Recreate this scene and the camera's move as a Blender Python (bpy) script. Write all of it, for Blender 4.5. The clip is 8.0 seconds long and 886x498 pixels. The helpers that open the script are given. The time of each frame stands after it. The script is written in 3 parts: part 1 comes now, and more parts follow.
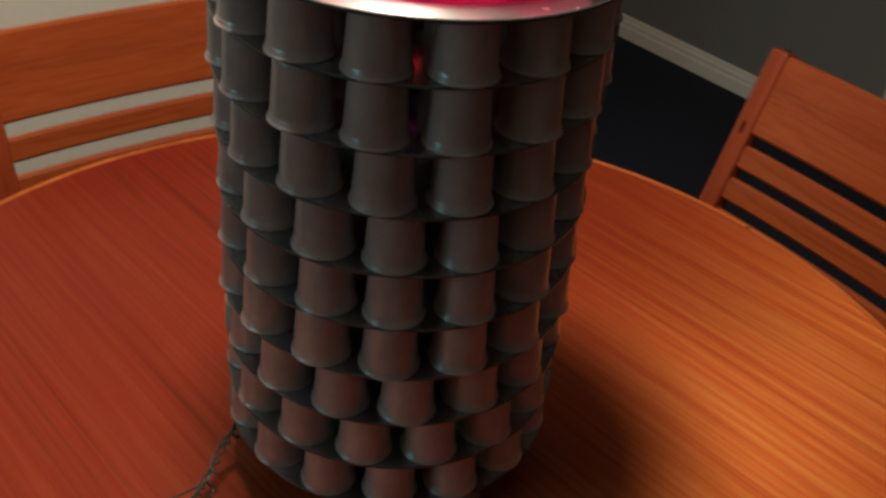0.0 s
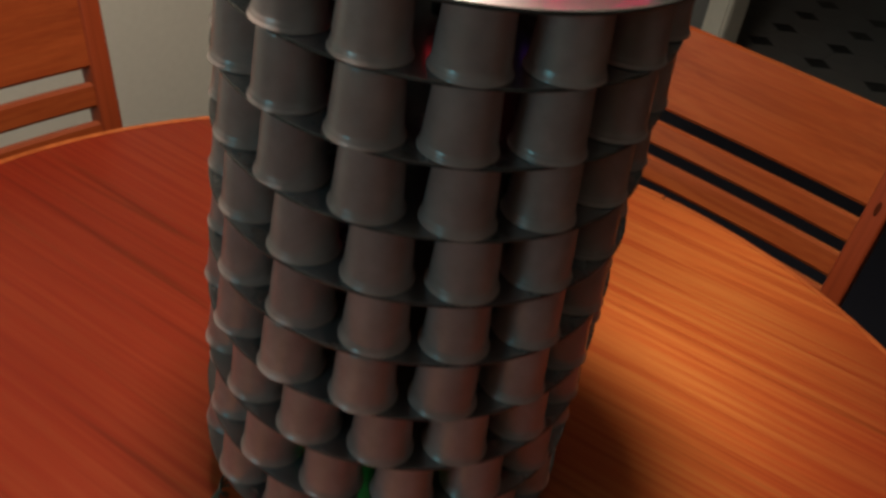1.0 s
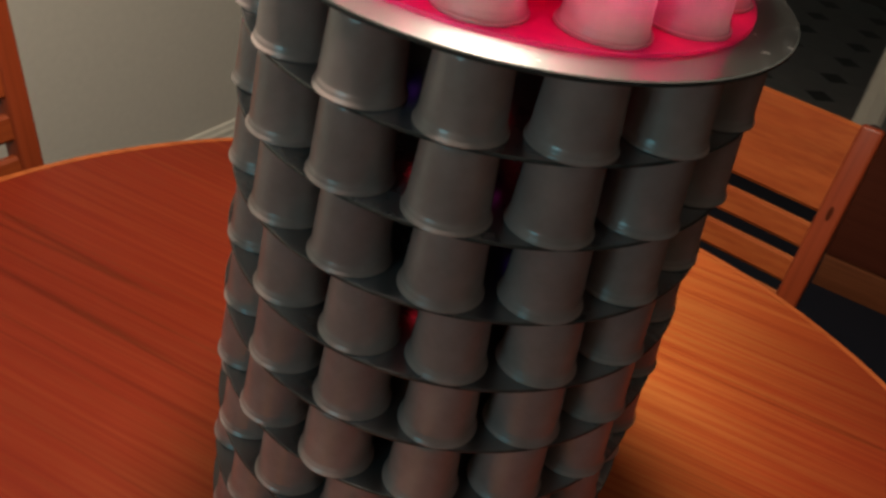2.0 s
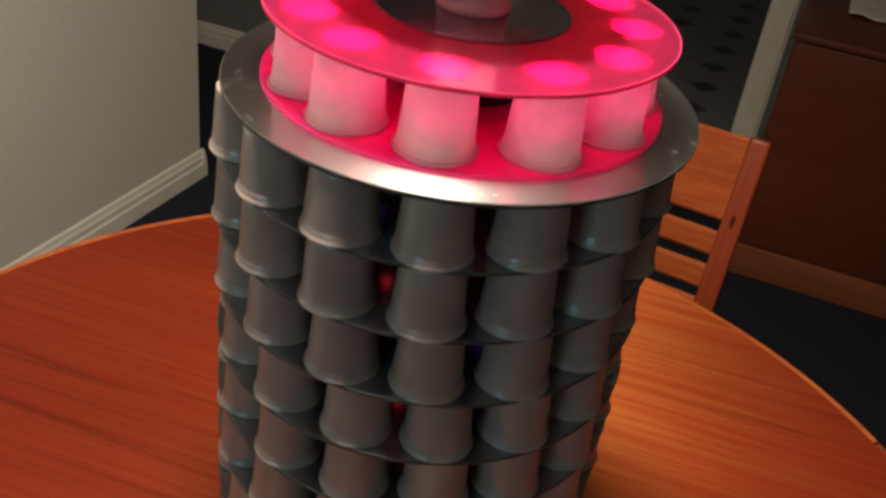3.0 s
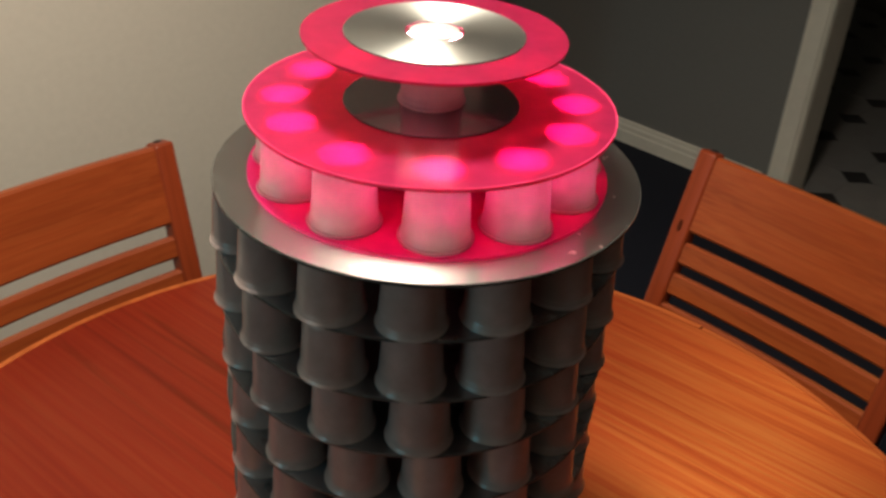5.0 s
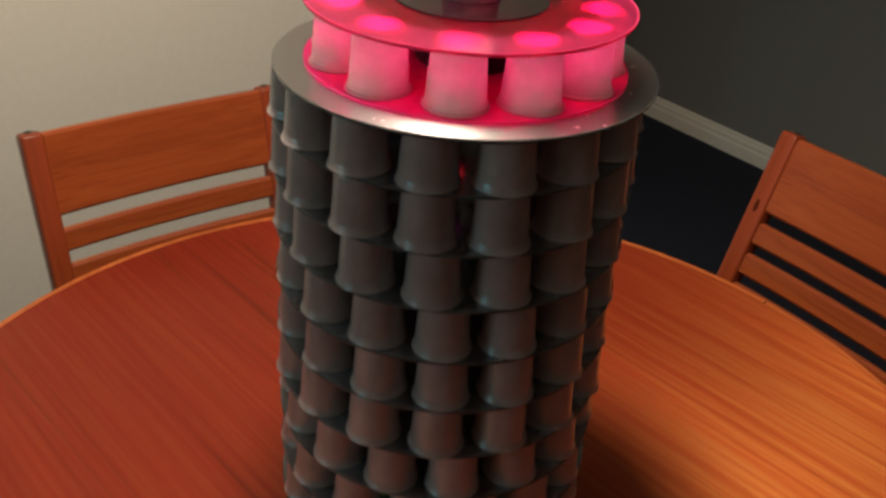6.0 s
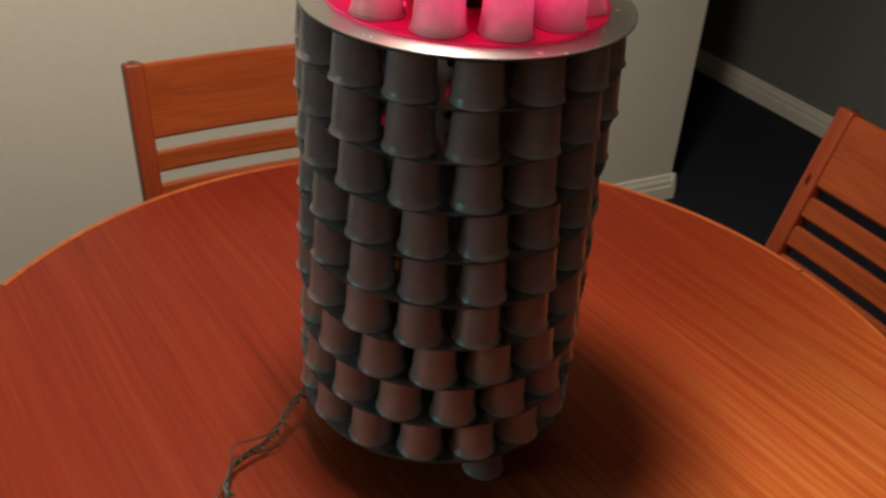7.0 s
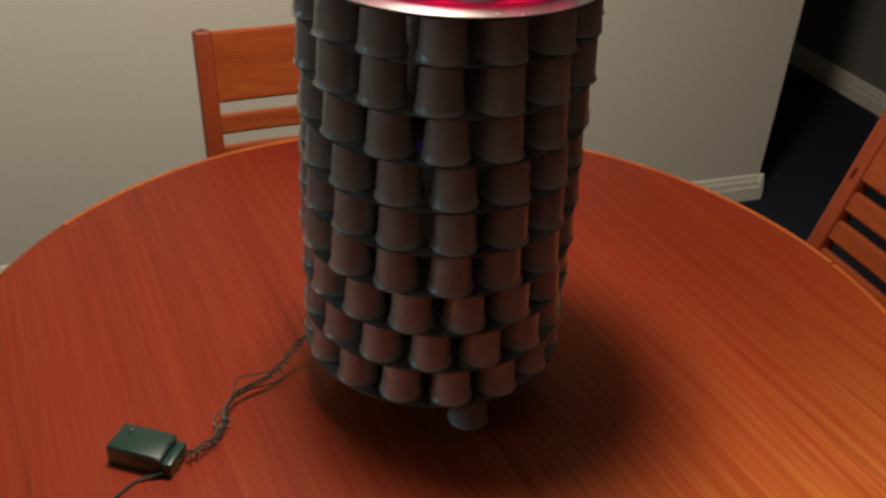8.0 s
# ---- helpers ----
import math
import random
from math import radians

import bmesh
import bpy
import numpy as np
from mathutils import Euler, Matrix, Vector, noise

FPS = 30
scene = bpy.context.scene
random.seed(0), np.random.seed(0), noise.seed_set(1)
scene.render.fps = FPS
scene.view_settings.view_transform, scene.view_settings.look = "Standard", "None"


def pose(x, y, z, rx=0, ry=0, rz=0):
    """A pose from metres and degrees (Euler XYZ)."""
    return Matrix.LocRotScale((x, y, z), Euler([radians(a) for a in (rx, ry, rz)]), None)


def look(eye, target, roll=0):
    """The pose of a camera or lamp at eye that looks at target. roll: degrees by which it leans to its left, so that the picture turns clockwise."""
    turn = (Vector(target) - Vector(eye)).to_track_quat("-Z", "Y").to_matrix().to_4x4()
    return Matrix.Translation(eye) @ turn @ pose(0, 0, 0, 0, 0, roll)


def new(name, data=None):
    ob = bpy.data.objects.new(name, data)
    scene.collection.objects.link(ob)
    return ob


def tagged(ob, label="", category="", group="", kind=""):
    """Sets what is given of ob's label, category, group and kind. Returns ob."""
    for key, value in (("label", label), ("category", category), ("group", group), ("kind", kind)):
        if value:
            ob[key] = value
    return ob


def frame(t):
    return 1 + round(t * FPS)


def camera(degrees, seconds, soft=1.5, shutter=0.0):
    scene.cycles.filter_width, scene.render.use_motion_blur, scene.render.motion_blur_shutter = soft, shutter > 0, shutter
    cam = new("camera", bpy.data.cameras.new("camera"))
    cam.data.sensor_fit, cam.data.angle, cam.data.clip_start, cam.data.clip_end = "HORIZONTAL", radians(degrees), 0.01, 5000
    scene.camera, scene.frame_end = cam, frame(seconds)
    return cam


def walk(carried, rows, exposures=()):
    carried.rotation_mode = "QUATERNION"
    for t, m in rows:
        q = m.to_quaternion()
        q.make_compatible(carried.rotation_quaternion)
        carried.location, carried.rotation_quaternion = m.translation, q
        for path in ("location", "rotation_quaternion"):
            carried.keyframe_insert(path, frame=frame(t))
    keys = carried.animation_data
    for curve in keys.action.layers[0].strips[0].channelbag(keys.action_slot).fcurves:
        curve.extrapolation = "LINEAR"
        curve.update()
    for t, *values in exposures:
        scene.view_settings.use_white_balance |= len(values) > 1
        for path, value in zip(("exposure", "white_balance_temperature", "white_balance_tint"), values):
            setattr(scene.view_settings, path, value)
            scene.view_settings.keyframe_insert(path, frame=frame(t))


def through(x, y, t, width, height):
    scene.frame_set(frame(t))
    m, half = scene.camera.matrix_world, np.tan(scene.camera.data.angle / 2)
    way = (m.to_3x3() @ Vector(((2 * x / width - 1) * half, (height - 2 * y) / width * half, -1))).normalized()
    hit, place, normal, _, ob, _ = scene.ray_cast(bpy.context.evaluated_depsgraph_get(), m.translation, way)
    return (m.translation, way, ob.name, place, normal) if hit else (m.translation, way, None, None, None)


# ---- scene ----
cam = camera(49.6, 8.0, soft=2.7, shutter=0.5)
PATH = [
    (0.0, 0.0275, -0.6719, 1.4370, 55.10, -4.78, 2.43),
    (0.5, -0.0784, -0.6473, 1.4176, 54.12, -6.40, -6.40),
    (1.0, -0.1469, -0.5693, 1.3962, 54.66, -8.21, -11.02),
    (1.5, -0.1869, -0.4824, 1.3904, 55.10, -9.88, -15.41),
    (1.7, -0.2104, -0.4718, 1.3832, 54.76, -10.45, -16.32),
    (2.8, -0.2824, -0.4798, 1.4576, 56.44, -6.93, -27.17),
    (3.0, -0.2929, -0.4848, 1.4724, 56.95, -6.84, -27.49),
    (3.5, -0.2795, -0.5104, 1.5200, 56.52, -5.14, -25.74),
    (4.0, -0.2342, -0.5405, 1.5572, 56.42, -3.23, -20.48),
    (4.2, -0.1960, -0.5502, 1.5669, 57.01, -2.78, -18.11),
    (5.3, -0.0342, -0.6263, 1.5228, 58.68, -3.20, -2.67),
    (5.5, -0.0196, -0.6409, 1.5085, 59.25, -3.22, -1.26),
    (6.0, 0.0054, -0.7212, 1.4908, 58.98, -3.58, 2.83),
    (6.5, 0.0532, -0.7981, 1.4938, 58.18, -3.78, 5.81),
    (7.0, 0.1369, -0.8230, 1.4957, 57.54, -3.62, 11.81),
    (7.5, 0.2379, -0.8332, 1.4921, 57.27, -4.03, 16.78),
    (8.0, 0.2862, -0.8524, 1.4956, 56.97, -2.82, 19.86),
]
walk(cam, [(t, pose(x, y, z, rx, ry, rz)) for t, x, y, z, rx, ry, rz in PATH],
     exposures=((0.0, -0.20), (1.5, -0.20), (2.8, 0.0), (4.2, 0.04), (5.5, 0.0), (6.5, -0.06), (8.0, -0.10)))

# ---- light ----
world = bpy.data.worlds.new("room_dark")
world.use_nodes = True
world.node_tree.nodes["Background"].inputs["Color"].default_value = (1.0, 0.8, 0.6, 1)
world.node_tree.nodes["Background"].inputs["Strength"].default_value = 0.01
scene.world = world
scene.view_settings.exposure = 0.0

AX = radians(37.6)      # direction of the wall behind the chairs
FX = radians(-50.0)     # direction of the far wall with the kitchen opening
TABLE_Z = 0.74


def lamp(name, kind, place, target, energy, colour, size):
    data = bpy.data.lights.new(name, kind)
    data.energy, data.color = energy, colour
    if kind == "AREA":
        data.shape, data.size = "DISK", size
    else:
        data.shadow_soft_size = size
    ob = new(name, data)
    ob.matrix_world = look(place, target)
    return ob


CEILING = 2.45
pendant = lamp("pendant_lamp", "SPOT", (-0.098, -0.020, 2.06), (-0.55, 0.45, 0), 95.0, (1.0, 0.86, 0.70), 0.12)
pendant.data.spot_size, pendant.data.spot_blend = radians(150), 0.85
# Unseen fill added at the pendant, to lift the ceiling and the ambient light
lamp("pendant_fill", "POINT", (-0.098, -0.020, 2.13), (0, 0, 0), 13.0, (1.0, 0.87, 0.73), 0.12)
# Unseen cool source, added at the front left to brighten the cup rims
lamp("cool_side_fill", "AREA", (-2.4, -1.6, 1.42), (0, 0, 1.05), 25.0, (0.50, 0.90, 1.0), 1.2)

# ---- materials ----


def material(name):
    m = bpy.data.materials.new(name)
    m.use_nodes = True
    nt = m.node_tree
    return m, nt, nt.nodes["Principled BSDF"]


def node(nt, kind, **values):
    n = nt.nodes.new(kind)
    for key, v in values.items():
        n.inputs[key.replace("_", " ")].default_value = v
    return n


def ramp(nt, source, stops):
    r = nt.nodes.new("ShaderNodeValToRGB")
    el = r.color_ramp.elements
    while len(el) < len(stops):
        el.new(0.5)
    for e, (p, c) in zip(el, stops):
        e.position, e.color = p, (*c, 1)
    nt.links.new(source, r.inputs["Fac"])
    return r.outputs["Color"]


def coords(nt, scale=(1, 1, 1), turn=0.0):
    tc = nt.nodes.new("ShaderNodeTexCoord")
    mp = nt.nodes.new("ShaderNodeMapping")
    mp.inputs["Scale"].default_value = scale
    mp.inputs["Rotation"].default_value = (0, 0, turn)
    nt.links.new(tc.outputs["Object"], mp.inputs["Vector"])
    return mp.outputs["Vector"]


def bump(nt, bsdf, source, strength, distance=0.001):
    b = nt.nodes.new("ShaderNodeBump")
    b.inputs["Strength"].default_value = strength
    b.inputs["Distance"].default_value = distance
    nt.links.new(source, b.inputs["Height"])
    nt.links.new(b.outputs["Normal"], bsdf.inputs["Normal"])


def mix_colour(nt, fac, a, b, mode="MIX"):
    m = nt.nodes.new("ShaderNodeMix")
    m.data_type, m.blend_type = "RGBA", mode
    for sock, v in ((m.inputs[0], fac), (m.inputs[6], a), (m.inputs[7], b)):
        if isinstance(v, (int, float)):
            sock.default_value = v
        elif isinstance(v, tuple):
            sock.default_value = (*v, 1)
        else:
            nt.links.new(v, sock)
    return m.outputs[2]


def wood(name, dark, mid, light, along, rough=0.32, fine=1.0, fibre=0.0, veins=False, contrast=0.6):
    """Straight-grained wood; along: 0, 1 or 2, the axis of the grain. fibre: how much the fibres shine across the grain."""
    m, nt, p = material(name)
    s1, s2, s3 = [7 * fine] * 3, [90 * fine] * 3, [25 * fine] * 3
    s1[along], s2[along], s3[along] = 0.5 * fine, 2.2 * fine, 0.30 * fine
    broad = node(nt, "ShaderNodeTexNoise", Scale=1.0, Detail=5.0, Roughness=0.6, Distortion=0.6)
    nt.links.new(coords(nt, s1), broad.inputs["Vector"])
    grain = node(nt, "ShaderNodeTexNoise", Scale=1.0, Detail=4.0, Roughness=0.65)
    nt.links.new(coords(nt, s2), grain.inputs["Vector"])
    base = ramp(nt, broad.outputs["Fac"], ((0.32, dark), (0.5, mid), (0.72, light)))
    streak = ramp(nt, grain.outputs["Fac"], ((0.30, (0.5, 0.45, 0.42)), (0.58, (1, 1, 1))))
    colour = mix_colour(nt, contrast, base, streak, "MULTIPLY")
    if veins:
        v = node(nt, "ShaderNodeTexNoise", Scale=1.0, Detail=1.5, Roughness=0.4, Distortion=0.25)
        nt.links.new(coords(nt, s3), v.inputs["Vector"])
        line = ramp(nt, v.outputs["Fac"], ((0.431, (1, 1, 1)), (0.44, (0.22, 0.16, 0.16)), (0.449, (1, 1, 1))))
        line2 = ramp(nt, v.outputs["Fac"], ((0.573, (1, 1, 1)), (0.58, (0.38, 0.32, 0.32)), (0.587, (1, 1, 1))))
        colour = mix_colour(nt, 0.62, colour, line, "MULTIPLY")
        colour = mix_colour(nt, 0.5, colour, line2, "MULTIPLY")
    nt.links.new(colour, p.inputs["Base Color"])
    wear = node(nt, "ShaderNodeTexNoise", Scale=6.0, Detail=3.0)
    nt.links.new(coords(nt), wear.inputs["Vector"])
    r = nt.nodes.new("ShaderNodeMapRange")
    r.inputs["To Min"].default_value, r.inputs["To Max"].default_value = rough - 0.06, rough + 0.1
    nt.links.new(wear.outputs["Fac"], r.inputs["Value"])
    nt.links.new(r.outputs["Result"], p.inputs["Roughness"])
    p.inputs["Specular IOR Level"].default_value = 0.25
    bump(nt, p, grain.outputs["Fac"], 0.12, 0.0006)
    if fibre:
        g = nt.nodes.new("ShaderNodeBsdfAnisotropic")
        fleck = node(nt, "ShaderNodeTexNoise", Scale=1.0, Detail=3.0, Roughness=0.6)
        s4 = [190 * fine] * 3
        s4[along] = 4.5 * fine
        nt.links.new(coords(nt, s4), fleck.inputs["Vector"])
        tone = ramp(nt, fleck.outputs["Fac"], ((0.36, (0.70, 0.225, 0.045)), (0.50, (0.88, 0.325, 0.067)), (0.64, (1.0, 0.48, 0.115))))
        warm = mix_colour(nt, contrast, tone, streak, "MULTIPLY")
        band = ramp(nt, broad.outputs["Fac"], ((0.36, (0.62, 0.54, 0.50)), (0.62, (1, 1, 1))))
        warm = mix_colour(nt, 0.35, warm, band, "MULTIPLY")
        nt.links.new(warm, g.inputs["Color"])
        g.inputs["Roughness"].default_value, g.inputs["Anisotropy"].default_value = 0.74, 0.66
        axis = nt.nodes.new("ShaderNodeVectorTransform")
        axis.vector_type, axis.convert_from, axis.convert_to = "VECTOR", "OBJECT", "WORLD"
        axis.inputs["Vector"].default_value = [1.0 if k == along else 0.0 for k in range(3)]
        nt.links.new(axis.outputs["Vector"], g.inputs["Tangent"])
        mx = nt.nodes.new("ShaderNodeMixShader")
        mx.inputs["Fac"].default_value = fibre
        nt.links.new(p.outputs["BSDF"], mx.inputs[1])
        nt.links.new(g.outputs["BSDF"], mx.inputs[2])
        nt.links.new(mx.outputs["Shader"], nt.nodes["Material Output"].inputs["Surface"])
    return m


def plain(name, colour, rough, metal=0.0, vary=0.15, scale=20.0, relief=0.1):
    m, nt, p = material(name)
    n = node(nt, "ShaderNodeTexNoise", Scale=scale, Detail=5.0, Roughness=0.6)
    nt.links.new(coords(nt), n.inputs["Vector"])
    lo, hi = tuple(c * (1 - vary) for c in colour), tuple(min(1, c * (1 + vary)) for c in colour)
    nt.links.new(ramp(nt, n.outputs["Fac"], ((0.3, lo), (0.7, hi))), p.inputs["Base Color"])
    p.inputs["Roughness"].default_value, p.inputs["Metallic"].default_value = rough, metal
    if relief:
        bump(nt, p, n.outputs["Fac"], relief, 0.001)
    return m


TEAK_TABLE = wood("teak_table", (0.162, 0.0122, 0.0056), (0.180, 0.0140, 0.0063), (0.202, 0.0170, 0.0074), 0, 0.36, 0.8, fibre=0.17, veins=True, contrast=0.16)
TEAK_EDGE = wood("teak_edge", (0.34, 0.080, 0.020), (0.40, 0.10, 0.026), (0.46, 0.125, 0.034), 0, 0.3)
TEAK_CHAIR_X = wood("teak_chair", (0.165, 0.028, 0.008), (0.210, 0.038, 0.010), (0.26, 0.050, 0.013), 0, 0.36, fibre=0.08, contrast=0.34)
TEAK_CHAIR_Z = wood("teak_chair_upright", (0.16, 0.026, 0.008), (0.20, 0.034, 0.010), (0.25, 0.046, 0.013), 2, 0.36)
DARK_WOOD = wood("dark_sideboard", (0.120, 0.031, 0.017), (0.138, 0.036, 0.020), (0.158, 0.043, 0.024), 0, 0.35, contrast=0.25)
SIDE_PLINTH = wood("sideboard_plinth", (0.20, 0.062, 0.026), (0.26, 0.085, 0.035), (0.31, 0.11, 0.045), 0, 0.4)
WALL_PAINT = plain("wall_paint", (0.62, 0.58, 0.50), 0.85, 0, 0.03, 60.0, 0.15)
TRIM_PAINT = plain("trim_paint", (0.74, 0.70, 0.60), 0.5, 0, 0.04, 25.0, 0.05)
# The hall's shade is put into this darker wall colour
SHADED_HALL_PAINT = plain("shaded_hall_paint", (0.185, 0.183, 0.172), 0.85, 0, 0.03, 60.0, 0.15)
CEILING_PAINT = plain("ceiling_paint", (0.75, 0.73, 0.68), 0.9, 0, 0.03, 60.0, 0.1)
CARPET = plain("dark_carpet", (0.0048, 0.0072, 0.018), 1.0, 0, 0.4, 260.0, 0.8)
PLUG_WOOD = plain("plug_wood", (0.055, 0.012, 0.005), 1.0, 0, 0.2, 200.0, 0.1)
PLUG_WOOD.node_tree.nodes["Principled BSDF"].inputs["Specular IOR Level"].default_value = 0.05
SEAT_CLOTH = plain("black_seat", (0.015, 0.014, 0.014), 0.8, 0, 0.3, 300.0, 0.4)
TILE_WHITE = plain("white_tile", (0.27, 0.265, 0.255), 0.45, 0, 0.08, 12.0, 0.05)
TILE_BLACK = plain("black_tile", (0.045, 0.044, 0.046), 0.35, 0, 0.2, 12.0, 0.05)
GROUT = plain("grout", (0.22, 0.21, 0.19), 0.9, 0, 0.1, 80.0, 0.2)
BLACK_PLASTIC = plain("black_plastic", (0.012, 0.012, 0.013), 0.45, 0, 0.2, 60.0, 0.05)
GREEN_PLASTIC = plain("green_plastic", (0.006, 0.027, 0.020), 0.38, 0, 0.15, 90.0, 0.06)
GREEN_WIRE = plain("green_wire", (0.010, 0.022, 0.014), 0.5, 0, 0.2, 90.0, 0.0)
METAL = plain("dull_metal", (0.6, 0.58, 0.54), 0.35, 1.0, 0.1, 60.0, 0.0)
PAPER = plain("white_cloth", (0.7, 0.68, 0.6), 0.9, 0, 0.1, 30.0, 0.3)


def cup_plastic(name, colour, through, rough=0.42, cool_shine=0.0, gloss=0.0, clear=0.0, tint=(1.0, 1.0, 1.0)):
    """Thin moulded plastic that lets some light through."""
    m, nt, p = material(name)
    info = nt.nodes.new("ShaderNodeObjectInfo")
    n = node(nt, "ShaderNodeTexNoise", Scale=45.0, Detail=4.0, Roughness=0.6)
    nt.links.new(coords(nt), n.inputs["Vector"])
    a = ramp(nt, n.outputs["Fac"], ((0.3, tuple(c * 0.85 for c in colour)), (0.7, tuple(c * 1.1 for c in colour))))
    b = mix_colour(nt, 1.0, a, ramp(nt, info.outputs["Random"], ((0.0, (0.86, 0.86, 0.88)), (1.0, (1, 1, 1)))), "MULTIPLY")
    nt.links.new(b, p.inputs["Base Color"])
    p.inputs["Roughness"].default_value = rough
    if cool_shine:
        p.inputs["Specular IOR Level"].default_value = cool_shine
        # Teal put into the highlights, in place of cooler light on the rims
        p.inputs["Specular Tint"].default_value = (0.58, 0.95, 1.0, 1)
    bump(nt, p, n.outputs["Fac"], 0.05, 0.0005)
    t = nt.nodes.new("ShaderNodeBsdfTranslucent")
    nt.links.new(mix_colour(nt, 1.0, b, tint, "MULTIPLY"), t.inputs["Color"])
    mx = nt.nodes.new("ShaderNodeMixShader")
    mx.inputs["Fac"].default_value = through
    out = nt.nodes["Material Output"]
    nt.links.new(p.outputs["BSDF"], mx.inputs[1])
    nt.links.new(t.outputs["BSDF"], mx.inputs[2])
    last = mx.outputs["Shader"]
    if clear:
        film = node(nt, "ShaderNodeBsdfTransparent", Color=(0.85, 0.05, 0.17, 1))
        see = nt.nodes.new("ShaderNodeMixShader")
        see.inputs["Fac"].default_value = clear
        nt.links.new(last, see.inputs[1])
        nt.links.new(film.outputs["BSDF"], see.inputs[2])
        last = see.outputs["Shader"]
    if gloss:
        sheen = node(nt, "ShaderNodeBsdfGlossy", Roughness=gloss)
        fres = node(nt, "ShaderNodeFresnel", IOR=1.6)
        top = nt.nodes.new("ShaderNodeMixShader")
        nt.links.new(fres.outputs["Fac"], top.inputs["Fac"])
        nt.links.new(last, top.inputs[1])
        nt.links.new(sheen.outputs["BSDF"], top.inputs[2])
        last = top.outputs["Shader"]
    nt.links.new(last, out.inputs["Surface"])
    return m


CUP_GREY = cup_plastic("grey_cup", (0.42, 0.322, 0.292), 0.05, 0.24, 1.0)
# Pinker, clearer copy of the white cup plastic, with the glow in its colour
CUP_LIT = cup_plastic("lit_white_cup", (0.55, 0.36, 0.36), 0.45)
CUP_WHITE = cup_plastic("white_cup", (0.56, 0.475, 0.44), 0.11, 0.30, 0.7, tint=(1.0, 0.6, 0.54))
# Paler, clearer cup plastic: light escaping at the lip is put into the colour
LIP_GLOW = cup_plastic("lip_glow", (0.80, 0.62, 0.60), 0.42, 0.28, 0.8)
# Paler red that stands in for light gathered at the sheet's edge
RED_EDGE_GLOW = cup_plastic("red_sheet_edge_glow", (0.90, 0.08, 0.24), 0.55, 0.25, 0.6)
# Same plastic as RED_SHEET, in a brighter red that carries part of its glow
RED_LYING = cup_plastic("red_sheet_lying", (0.85, 0.028, 0.27), 0.10, 0.3)
lying = RED_LYING.node_tree.nodes["Principled BSDF"]      # the lying sheet carries light sideways
lying.subsurface_method = "BURLEY"
lying.inputs["Subsurface Weight"].default_value = 0.85
lying.inputs["Subsurface Radius"].default_value = (1.0, 0.25, 0.85)
lying.inputs["Subsurface Scale"].default_value = 0.03
RED_SHEET = cup_plastic("red_sheet", (0.74, 0.030, 0.165), 0.74, 0.3, 0.0, 0.21, 0.22)


def disc_metal(name, colour, rough, streak, spread=0.42, dusty=0.0):
    """Mirror-like disc whose fine circular tracks throw a streak towards the lamp."""
    m, nt, p = material(name)
    p.inputs["Metallic"].default_value = 1.0
    n = node(nt, "ShaderNodeTexNoise", Scale=22.0, Detail=6.0, Roughness=0.7)
    nt.links.new(coords(nt), n.inputs["Vector"])
    nt.links.new(ramp(nt, n.outputs["Fac"], ((0.3, tuple(c * 0.82 for c in colour)), (0.65, colour))), p.inputs["Base Color"])
    r = nt.nodes.new("ShaderNodeMapRange")
    r.inputs["To Min"].default_value, r.inputs["To Max"].default_value = rough - 0.04, rough + 0.10
    nt.links.new(n.outputs["Fac"], r.inputs["Value"])
    dust = node(nt, "ShaderNodeTexNoise", Scale=95.0, Detail=2.0, Roughness=0.5)
    nt.links.new(coords(nt), dust.inputs["Vector"])
    speck = nt.nodes.new("ShaderNodeMapRange")
    speck.inputs["From Min"].default_value, speck.inputs["From Max"].default_value = 0.56, 0.72
    speck.inputs["To Min"].default_value, speck.inputs["To Max"].default_value = 0.0, dusty
    nt.links.new(dust.outputs["Fac"], speck.inputs["Value"])
    total = nt.nodes.new("ShaderNodeMath")
    nt.links.new(r.outputs["Result"], total.inputs[0])
    nt.links.new(speck.outputs["Result"], total.inputs[1])
    nt.links.new(total.outputs["Value"], p.inputs["Roughness"])
    g = nt.nodes.new("ShaderNodeBsdfAnisotropic")
    g.inputs["Color"].default_value = (*colour, 1)
    g.inputs["Roughness"].default_value, g.inputs["Anisotropy"].default_value = spread, 0.55
    tg = nt.nodes.new("ShaderNodeTangent")
    tg.direction_type, tg.axis = "RADIAL", "Z"
    nt.links.new(tg.outputs["Tangent"], g.inputs["Tangent"])
    mx = nt.nodes.new("ShaderNodeMixShader")
    mx.inputs["Fac"].default_value = streak
    nt.links.new(p.outputs["BSDF"], mx.inputs[1])
    nt.links.new(g.outputs["BSDF"], mx.inputs[2])
    nt.links.new(mx.outputs["Shader"], nt.nodes["Material Output"].inputs["Surface"])
    return m


SILVER = disc_metal("silver_disc", (0.82, 0.82, 0.80), 0.09, 0.32, 0.50, 0.16)
TIER_SILVER = disc_metal("tier_disc", (0.42, 0.44, 0.46), 0.20, 0.25)
CD_FACE = disc_metal("small_disc", (0.84, 0.86, 0.82), 0.18, 0.75, 0.56)
# Mirror colour lowered, so the dark room's reflection is partly in the metal
CD_DIMMED = disc_metal("dimmed_mirror_disc", (0.42, 0.39, 0.40), 0.08, 0.15)
DISC_EDGE = plain("disc_edge", (0.05, 0.052, 0.048), 0.25, 0, 0.1, 50.0, 0.0)


def glow(name, colour, strength):
    m, nt, p = material(name)
    p.inputs["Base Color"].default_value = (*colour, 1)
    p.inputs["Emission Color"].default_value = (*colour, 1)
    p.inputs["Emission Strength"].default_value = strength
    return m


